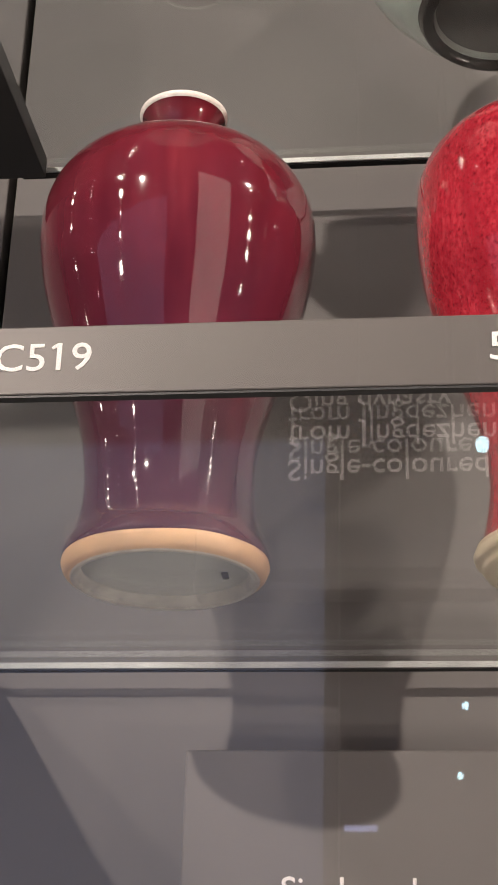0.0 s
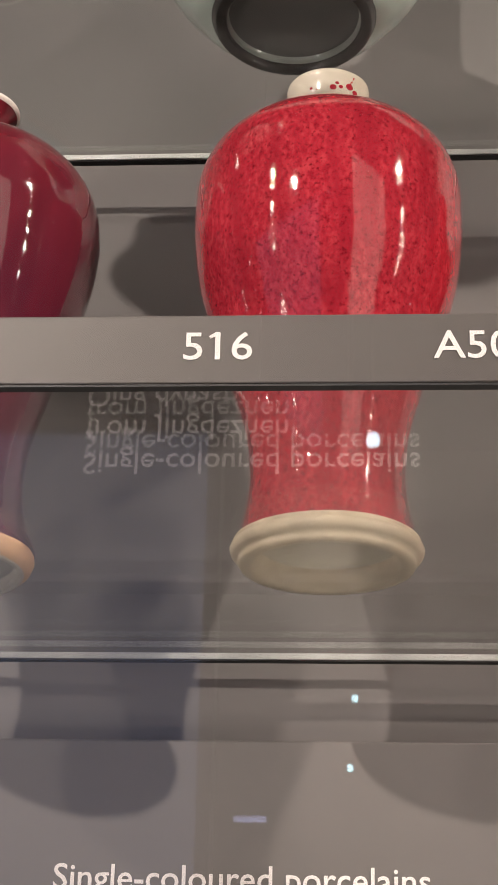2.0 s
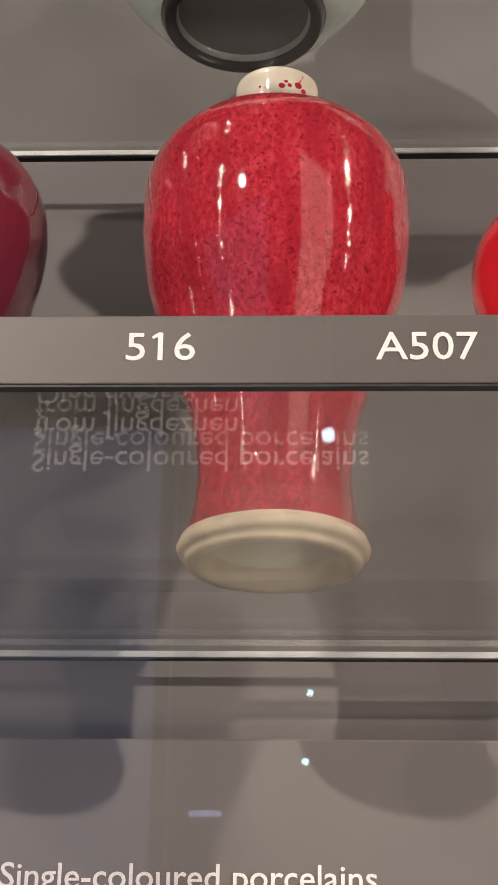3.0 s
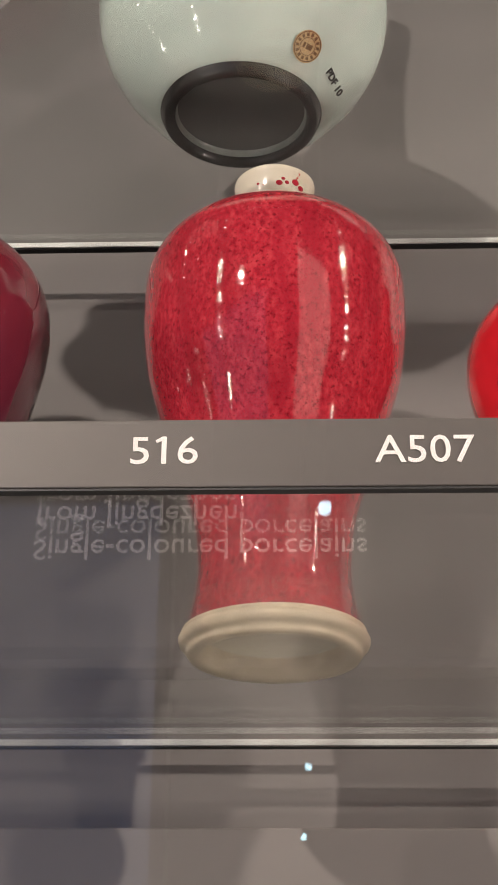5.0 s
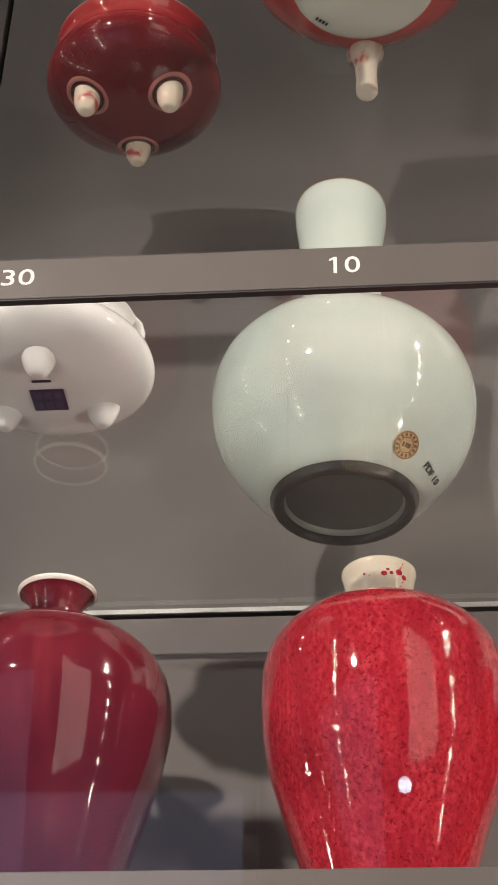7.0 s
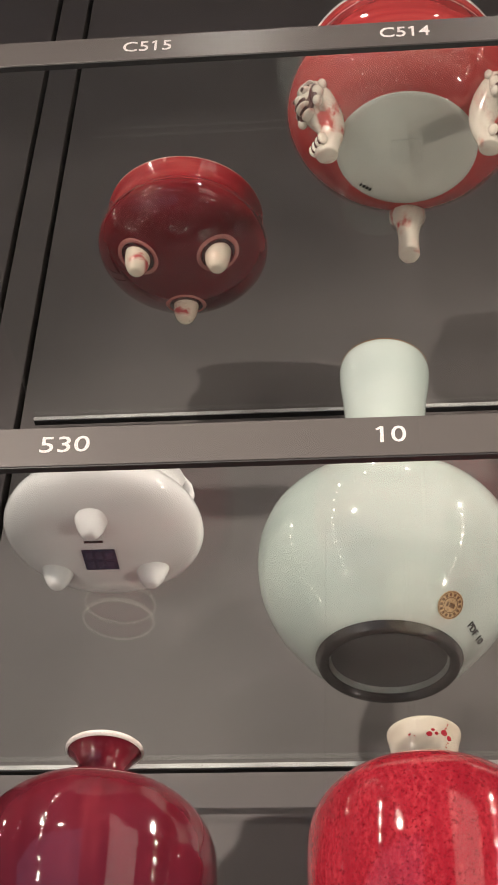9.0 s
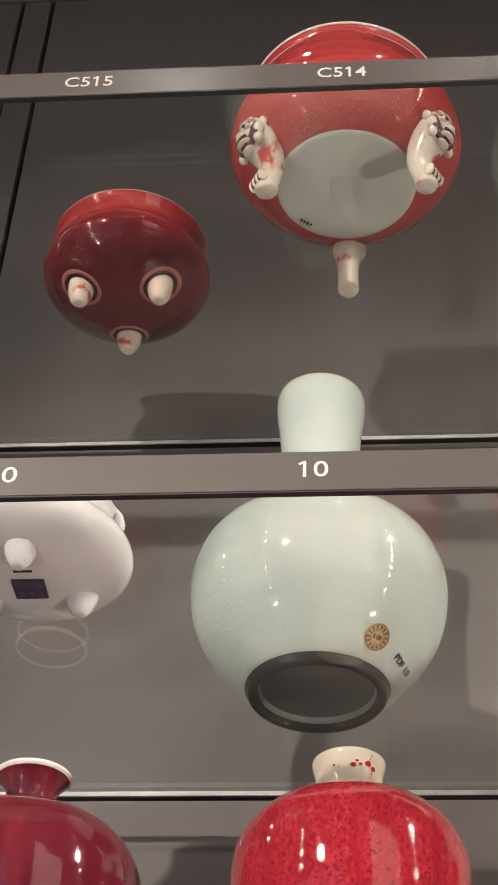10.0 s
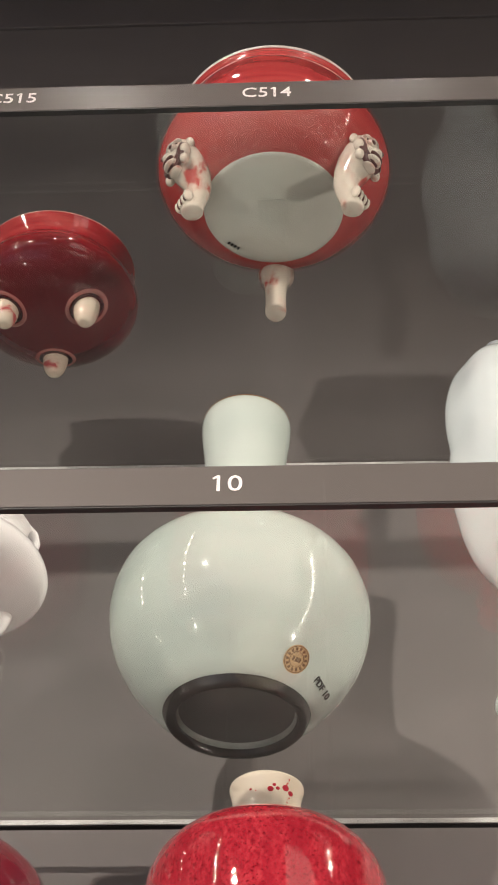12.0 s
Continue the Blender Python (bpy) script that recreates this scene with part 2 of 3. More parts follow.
def lettering(text, size, x, y, z, parent, name="number", mat=None, bold=0.0, align="LEFT", turn=None, space=1.0):
    """Raised lettering standing in a vertical plane that faces the gallery."""
    cu = bpy.data.curves.new(name, "FONT")
    cu.body, cu.size, cu.extrude, cu.offset, cu.resolution_u = text, size, 0.0002, bold, 3
    cu.align_x, cu.space_character = align, space
    tmp = bpy.data.objects.new(name, cu)
    scene.collection.objects.link(tmp)
    me = bpy.data.meshes.new_from_object(tmp.evaluated_get(bpy.context.evaluated_depsgraph_get()))
    bpy.data.objects.remove(tmp)
    if name == "number":
        add_flags(me, text, size, space, bold)
    me.materials.clear()
    me.materials.append(mat or M_LETTER)
    ob = new(name, me)
    ob.matrix_world = turn if turn else pose(x, y, z, 90, 0, 0)
    if parent:
        ob.parent = parent
        ob.matrix_parent_inverse = parent.matrix_world.inverted()
    return ob


# ---------- the case and the gallery ----------
def structure(name, bm, mat, label, smooth=False):
    return tagged(part(name, bm, mat, smooth=smooth), label, kind="structure")


structure("wall_back", box_bm(-0.2745, 1.3, WALL_Y, WALL_Y + 0.02, -1.3, 1.312, 0.001), M_WALL, "grey painted back panel of the display case")
structure("wall_strip", box_bm(-0.3085, -0.2795, WALL_Y, WALL_Y + 0.02, -1.3, 1.312, 0.001), M_WALL, "narrow grey painted strip between dark joints")
structure("wall_back_left", box_bm(-0.95, -0.3135, WALL_Y, WALL_Y + 0.02, -1.3, 1.312, 0.001), M_WALL, "grey painted back panel beside the joint")
structure("wall_back_upper", box_bm(-0.95, 1.3, WALL_Y, WALL_Y + 0.02, 1.317, 1.6, 0.001), M_WALL, "grey painted upper panel of the display case")
structure("wall_core", box_bm(-0.97, 1.32, WALL_Y + 0.03, WALL_Y + 0.08, -1.34, 1.62), M_GAP, "black core behind the panel joints")
structure("wall_left", box_bm(-0.97, -0.95, GLASS_Y, WALL_Y + 0.03, -1.34, 1.62), M_WALL, "grey painted side of the case")
structure("wall_right", box_bm(1.3, 1.32, GLASS_Y, WALL_Y + 0.03, -1.34, 1.62), M_WALL, "grey painted side of the case")
structure("ceiling_hood", box_bm(-0.97, 1.32, GLASS_Y, WALL_Y + 0.03, 1.62, 1.66), M_DARK, "dark hood of the display case")
structure("floor_plinth", box_bm(-0.97, 1.32, GLASS_Y, WALL_Y + 0.03, -1.38, -0.75), M_WALL, "grey painted floor of the case")
structure("floor", box_bm(-4.5, 4.5, -5.5, 1.0, -1.45, -1.40), M_FLOOR, "dark gallery floor")
structure("ceiling", box_bm(-4.5, 4.5, -5.5, 1.0, 2.3, 2.35), M_GALLERY, "dark gallery ceiling")
structure("wall_south", box_bm(-4.5, 4.5, -5.55, -5.5, -1.40, 2.3), M_GALLERY, "dark gallery wall")
structure("wall_west", box_bm(-4.55, -4.5, -5.5, 1.0, -1.40, 2.3), M_GALLERY, "dark gallery wall")
structure("wall_east", box_bm(4.5, 4.55, -5.5, 1.0, -1.40, 2.3), M_GALLERY, "dark gallery wall")
structure("wall_north", box_bm(-4.5, 4.5, 1.0, 1.05, -1.40, 2.3), M_GALLERY, "dark gallery wall")
front = structure("front_glazing", box_bm(-0.95, 1.3, GLASS_Y - 0.008, GLASS_Y, -0.75, 1.62), M_FRONT, "clear glass front of the display case")
front.visible_shadow = False

# raised text panel below the lowest shelf
panel = thing("text_panel", 0.0, 0.336, -0.0432, "grey raised panel with white text on the back wall", "panel")
part("board", box_bm(-0.145, 0.75, 0.0, 0.023, -0.65, 0.0, 0.0012), M_PANEL, panel, smooth=False)
TEXT_X, TEXT_TOP, PITCH = -0.094, -0.1190, 0.0207
for n, (line, w) in enumerate((("Single-coloured porcelains", 0.1895), ("from Jingdezhen", 0.1155), ("Qing dynasty", 0.0912))):
    t = lettering(line, 0.0155, TEXT_X, 0.3355, TEXT_TOP - PITCH * n, panel, "text_line", bold=0.0001)
    bx = t.bound_box[0][0]
    t.scale = (w / max(t.dimensions.x, 1e-4),) * 2 + (1,)
    t.location.x -= bx * t.scale.x

# glass shelves, their label rails and end plates
NUMBERS = ((("C519", -0.1625, 0.0325), ("516", 0.0003, 0.0228), ("A507", 0.0825, 0.0335)),
           (("530", -0.1447, 0.0255), ("10", 0.0243, 0.0150)),
           (("C515", -0.1318, 0.0315), ("C514", 0.0333, 0.0315)))
for top, numbers, back, end, depth in zip(SHELF, NUMBERS, (0.3390, 0.3215, 0.3492), (-0.262, -0.244, -0.310), (0.357, 0.320, 0.357)):
    base = top - 0.006
    shelf = thing("glass_shelf", 0.3, 0.0, base, "clear glass shelf with a polished bright back edge", "shelf", "glass shelves")
    g = part("pane", box_bm(-0.56, 0.7, 0.0045, back - 0.0002, 0.0, 0.006), M_GLASS, shelf, smooth=False)
    g.visible_shadow = False
    part("back_edge", box_bm(-0.56, 0.7, back, back + 0.0010, 0.0012, 0.0044), M_EDGE, shelf, "polished glass edge with reflected lights painted as pale stretches", smooth=False)
    # Thin black strip just behind the pale edge.
    part("back_strip", box_bm(-0.56, 0.7, back + 0.0012, back + 0.0060, 0.0004, 0.003), M_GAP, shelf, "thin black strip behind the glass edge", smooth=False)
    rail = thing("label_rail", 0.3, 0.0, base, "bronze-grey metal rail with white exhibit numbers", "label rail", "label rails")
    part("strip", box_bm(-0.7, 0.7, 0.0, 0.0025, 0.0, 0.0252, 0.0005), M_RAIL, rail, smooth=False)
    part("lip", box_bm(-0.7, 0.7, 0.0003, 0.0040, -0.0010, -0.0002), M_DARK, rail, "dark lower lip", smooth=False)
    for text, x, w in numbers:
        t = lettering(text, 0.0145, x, -0.0001, base + 0.0086, rail, "number", bold=0.00004)
        bx = t.bound_box[0][0]
        t.scale = (w / max(t.dimensions.x, 1e-4), 1, 1)
        t.location.x -= bx * t.scale.x
    plate = thing("shelf_bracket", end, 0.0, base, "dark steel end bracket under the glass shelf", "bracket", "shelf brackets")
    part("plate", box_bm(-0.14, 0.0, 0.006, depth, -0.004, 0.010, 0.0008), M_DARK, plate, smooth=False)


# ---------- porcelain ----------
def scaled(profile, sr, sz):
    return [(r * sr, z * sz) for r, z in profile]


def pot_body(parent, name, outer, mat, wall=0.003, inner_from=None, label="", **kw):
    """Outer profile up to the rim, then back down inside."""
    prof = smooth_profile(outer)
    top = prof[-1]
    inside = [(max(r - wall, 0.001), z) for r, z in prof[::-1] if z > (inner_from if inner_from is not None else prof[0][1] + 0.01)]
    lip = [(top[0] - wall * 0.3, top[1] + wall * 0.35), (top[0] - wall * 0.75, top[1] + wall * 0.3)]
    return part(name, turned(prof + lip + inside, **kw), mat, parent, label)


def ring(parent, name, profile, mat, label="", **kw):
    return part(name, turned(profile, **kw), mat, parent, label)


def vase_oxblood():
    v = thing("meiping_vase", -0.1383, 0.2095, SHELF[0], "tall oxblood-red porcelain vase with a white lip and buff foot", "vase", lean=-0.55)
    pot_body(v, "body", scaled([(0.0458, 0.007), (0.0472, 0.010), (0.0452, 0.0155), (0.0426, 0.020), (0.0406, 0.028), (0.0394, 0.036), (0.0390, 0.044),
                         (0.0394, 0.052), (0.0402, 0.060), (0.0416, 0.068), (0.0435, 0.076), (0.0480, 0.092), (0.0526, 0.108), (0.0576, 0.124),
                         (0.0622, 0.140), (0.0659, 0.156), (0.0681, 0.172), (0.0682, 0.180), (0.0673, 0.190), (0.0648, 0.199), (0.0600, 0.208),
                         (0.0520, 0.2165), (0.0410, 0.2235), (0.0290, 0.2285), (0.0190, 0.2315), (0.0148, 0.2345), (0.0137, 0.239), (0.0144, 0.2445), (0.0180, 0.2505), (0.0220, 0.2545)], 1.015, 1.0),
             M_OXBLOOD, 0.003, 0.2, wobble=0.006, seed=1.0)
    ring(v, "lip", [(0.0216, 0.2535), (0.0229, 0.2545), (0.0231, 0.2560), (0.0223, 0.2569), (0.0211, 0.2563)], M_RIM, "white unglazed lip")
    ring(v, "foot", [(0.0388, 0.0075), (0.0398, 0.0016), (0.0412, 0.0), (0.0440, 0.0004), (0.0464, 0.0026), (0.0478, 0.0062), (0.0474, 0.0088), (0.0455, 0.0092)],
         M_CLAY, "buff orange fired foot ring", wobble=0.008, seed=2)
    ring(v, "foot_rim", [(0.0386, 0.0056), (0.0395, 0.0012), (0.0410, -0.0004), (0.0430, -0.0003), (0.0434, 0.0004)], M_WORNGREY, "worn greyish inner rim", wobble=0.006, seed=2)
    ring(v, "base", [(0, 0.0044), (0.02, 0.0046), (0.034, 0.0050), (0.0392, 0.0056)], M_BASEWHITE, "greyish white glazed base")
    for k in range(4):
        part("mark", box_bm(0.0255, 0.0285, 0.004 + k * 0.0022 - 0.003, 0.0055 + k * 0.0022 - 0.003, 0.0034, 0.0042), M_INK, v, "tiny black inked mark", smooth=False)


def vase_strawberry():
    v = thing("meiping_vase", 0.0454, 0.2045, SHELF[0], "tall mottled crushed-red porcelain vase with a cream neck and foot", "vase")
    pot_body(v, "body", scaled([(0.0418, 0.0118), (0.0390, 0.0185), (0.0370, 0.028), (0.0359, 0.036), (0.0354, 0.043), (0.0357, 0.050), (0.0363, 0.058),
                         (0.0374, 0.066), (0.0391, 0.074), (0.0414, 0.082), (0.0465, 0.098), (0.0517, 0.114), (0.0569, 0.130), (0.0612, 0.145),
                         (0.0637, 0.161), (0.0651, 0.176), (0.0654, 0.190), (0.0650, 0.201), (0.0636, 0.209), (0.0595, 0.219), (0.0510, 0.229),
                         (0.0400, 0.2365), (0.0290, 0.2415), (0.0205, 0.2440)], 1.013, 0.970),
             M_CRUSHED, 0.003, 0.23, wobble=0.008, seed=3.0)
    pot_body(v, "neck", [(0.0206, 0.2345), (0.0192, 0.2390), (0.0191, 0.2460), (0.0200, 0.2530), (0.0213, 0.2580), (0.0213, 0.2602)], M_NECK, 0.003, 0.2380,
             "cream neck with red flecks", wobble=0.006)
    for az, z, size in ((8, 0.2500, 0.0015), (14, 0.2528, 0.0011), (20, 0.2508, 0.0010), (34, 0.2520, 0.0018), (44, 0.2496, 0.0015), (-25, 0.2505, 0.0007)):
        d = bmesh.new()
        lump(d, 0, 0, 0, size * 1.2, 0.0003, size)
        o = part("glaze_spot", d, M_CRUSHED, v, "small red glaze spot")
        o.matrix_local = pose(0, 0, 0, 0, 0, az) @ pose(0, -0.0198, z, 8)
    ring(v, "foot", [(0.0322, 0.0110), (0.0334, 0.0014), (0.0352, 0.0), (0.0394, 0.0002), (0.0404, 0.0018), (0.0403, 0.0042), (0.0420, 0.0045), (0.0437, 0.0060),
                     (0.0443, 0.0080), (0.0434, 0.0094), (0.0422, 0.0096), (0.0424, 0.0108), (0.0428, 0.0118), (0.0412, 0.0128)], M_WORN, "cream stepped foot ring with chips", wobble=0.012, seed=5)
    ring(v, "base", [(0, 0.0128), (0.02, 0.0124), (0.031, 0.0114), (0.0326, 0.0104)], M_CREAM, "cream glazed base")


def vase_celadon():
    v = thing("bottle_vase", 0.0268, 0.2085, SHELF[1], "pale celadon globular bottle vase with a dark foot ring", "vase", lean=0.55)
    pot_body(v, "body", scaled([(0.0452, 0.0058), (0.0478, 0.0072), (0.0533, 0.0115), (0.0603, 0.019), (0.0675, 0.0275), (0.0730, 0.0360), (0.0775, 0.045), (0.0812, 0.056), (0.0832, 0.068),
                         (0.0835, 0.078), (0.0822, 0.088), (0.0780, 0.100), (0.0703, 0.1105), (0.0588, 0.1195), (0.0450, 0.1275), (0.0340, 0.1335), (0.0282, 0.1400),
                         (0.0268, 0.152), (0.0266, 0.166), (0.0273, 0.186), (0.0290, 0.208), (0.0312, 0.226), (0.0318, 0.237), (0.0308, 0.2425)], 0.980, 1.0),
             M_CELADON, 0.003, 0.14, wobble=0.006, seed=7.0)
    ring(v, "foot", [(0.0362, 0.0040), (0.0368, 0.0012), (0.0380, 0.0), (0.0410, 0.0), (0.0424, 0.0014), (0.0438, 0.0052), (0.0446, 0.0066)], M_FOOTRING, "dark brown foot ring", wobble=0.004)
    ring(v, "lip", [(0.0301, 0.2420), (0.0304, 0.2428), (0.0300, 0.2437), (0.0288, 0.2438)], M_INK2, "thin brown worn lip", wobble=0.006, seed=7.0)
    ring(v, "inner_wall", [(0.0363, 0.0039), (0.0361, 0.0056), (0.0356, 0.0070), (0.0346, 0.0079)], M_INNERWALL, "greyish glazed wall inside the foot")
    ring(v, "base", [(0, 0.0086), (0.02, 0.0085), (0.0335, 0.0081), (0.0350, 0.0076)], M_BASEGREY, "dark grey glazed base")
    # round collection sticker and inked number on the lower wall
    def on_wall(angle, r, z, tilt, lift=0.0006):
        return pose(0, 0, 0, 0, 0, angle) @ pose(0, -(r + lift), z) @ pose(0, 0, 0, 90 + tilt, 0, 0)
    disc = bmesh.new()
    bmesh.ops.create_circle(disc, cap_ends=True, segments=40, radius=0.0086)
    m = on_wall(STICK_A, 0.0560, 0.0158, 43)
    sticker = part("sticker", disc, M_PAPER, v, "round brown paper collection sticker", smooth=False)
    sticker.matrix_local = m
    for r0, r1 in ((0.0076, 0.0081), (0.0044, 0.0048)):
        bm = turned([(r0, 0.0002), (r1, 0.0002), (r1, 0.0003), (r0, 0.0003), (r0, 0.0002)], 48)
        o = part("printed_ring", bm, M_INK2, sticker)
    bars = 14
    for k in range(bars):
        a = 2 * math.pi * k / bars
        o = part("printed_bar", box_bm(-0.0007, 0.0007, -0.0009, 0.0009, 0.0001, 0.0003), M_INK2, sticker, smooth=False)
        o.matrix_local = pose(0.0062 * math.sin(a), 0.0062 * math.cos(a), 0, 0, 0, -math.degrees(a))
    for k, (bx, bw) in enumerate(((-0.0022, 0.0007), (0.0001, 0.0009), (0.0020, 0.0009))):
        part("printed_bar", box_bm(bx - bw, bx + bw, -0.0014, 0.0014, 0.0001, 0.0003), M_INK2, sticker, smooth=False)
    cu = lettering("PDF 10", 0.0062, 0, 0, 0, None, "inked_number", M_INK, 0.00012)
    cu.parent = v
    cu.matrix_local = on_wall(INK_A, 0.0525, 0.0122, 43, 0.0009) @ pose(0, 0, 0, 0, 0, -12)


def tripod_legs(parent, count, start, build, label):
    for k in range(count):
        o = build(k)
        o.parent = parent
        o.matrix_local = pose(0, 0, 0, 0, 0, start + 360 * k / count)
        if label:
            o["label"] = label


def sweep(points, n=16, flat=1.0):
    """A tapered limb through (x, z, half-width) points in the xz plane, closed at both ends."""
    bm = bmesh.new()
    rings = []
    for i, (x, z, r) in enumerate(points):
        a, b = points[max(i - 1, 0)], points[min(i + 1, len(points) - 1)]
        d = Vector((b[0] - a[0], 0, b[1] - a[1])).normalized()
        side = Vector((d.z, 0, -d.x))
        rings.append([bm.verts.new(Vector((x, 0, z)) + side * (r * flat * math.cos(2 * math.pi * k / n)) + Vector((0, r * math.sin(2 * math.pi * k / n), 0))) for k in range(n)])
    for a, b in zip(rings, rings[1:]):
        for k in range(n):
            bm.faces.new((a[k], a[(k + 1) % n], b[(k + 1) % n], b[k]))
    bm.faces.new(rings[0])
    bm.faces.new(rings[-1][::-1])
    bmesh.ops.recalc_face_normals(bm, faces=bm.faces)
    return bm


def lump(bm, x, y, z, rx, ry, rz, u=12, v=8):
    made = bmesh.ops.create_uvsphere(bm, u_segments=u, v_segments=v, radius=1)["verts"]
    bmesh.ops.scale(bm, vec=(rx, ry, rz), verts=made)
    bmesh.ops.translate(bm, vec=(x, y, z), verts=made)
    return made


def censer_plain():
    c = thing("tripod_censer", -0.1215, 0.2100, SHELF[2], "small copper-red porcelain censer on three pale conical feet", "censer")
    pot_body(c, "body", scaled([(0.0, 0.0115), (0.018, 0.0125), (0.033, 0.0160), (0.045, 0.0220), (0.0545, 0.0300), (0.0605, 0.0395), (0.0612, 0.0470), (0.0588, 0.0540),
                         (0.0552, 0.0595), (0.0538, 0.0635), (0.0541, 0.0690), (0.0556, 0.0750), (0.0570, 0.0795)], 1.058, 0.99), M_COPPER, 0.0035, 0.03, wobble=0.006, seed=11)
    ring(c, "lip", [(0.0590, 0.0782), (0.0604, 0.0790), (0.0603, 0.0800), (0.0590, 0.0803)], M_PINKRIM, "worn pale lip")

    under = scaled([(0.0, 0.0115), (0.018, 0.0125), (0.033, 0.0160), (0.045, 0.0220), (0.0545, 0.0300)], 1.058, 0.99)

    def surface(r):
        return float(np.interp(r, [p[0] for p in under], [p[1] for p in under]))

    def collar(r0, r1, lift):
        """A raised ring on the underside round a foot."""
        bm, rows = bmesh.new(), []
        for q in range(5):
            rr = r0 + (r1 - r0) * q / 4
            up = lift * math.sin(math.pi * q / 4)
            ringv = []
            for k in range(40):
                a = 2 * math.pi * k / 40
                x, y = 0.0348 + rr * math.cos(a), rr * math.sin(a)
                ringv.append(bm.verts.new((x, y, surface(math.hypot(x, y)) - 0.0002 - up)))
            rows.append(ringv)
        for u, v in zip(rows, rows[1:]):
            for k in range(40):
                bm.faces.new((u[k], u[(k + 1) % 40], v[(k + 1) % 40], v[k]))
        bmesh.ops.recalc_face_normals(bm, faces=bm.faces)
        return bm

    def foot(k):
        prof = smooth_profile([(0.0, 0.0), (0.0042, 0.0003), (0.0068, 0.0030), (0.0088, 0.0080), (0.0096, 0.0135), (0.0098, 0.0220)], 4)
        bm = turned(prof, 32)
        bmesh.ops.translate(bm, vec=(0.0348, 0, 0), verts=bm.verts)
        o = part("foot", bm, M_FOOT, None)
        # Dark red ring between the foot and the pale halo.
        part("groove", collar(0.0094, 0.0126, 0.0003), M_GROOVE, o, "dark red ring round the foot")
        part("halo", collar(0.0126, 0.0158, 0.0008), M_HALO, o, "pale ring where the glaze thins")
        return o
    tripod_legs(c, 3, 90, foot, "cream conical foot")


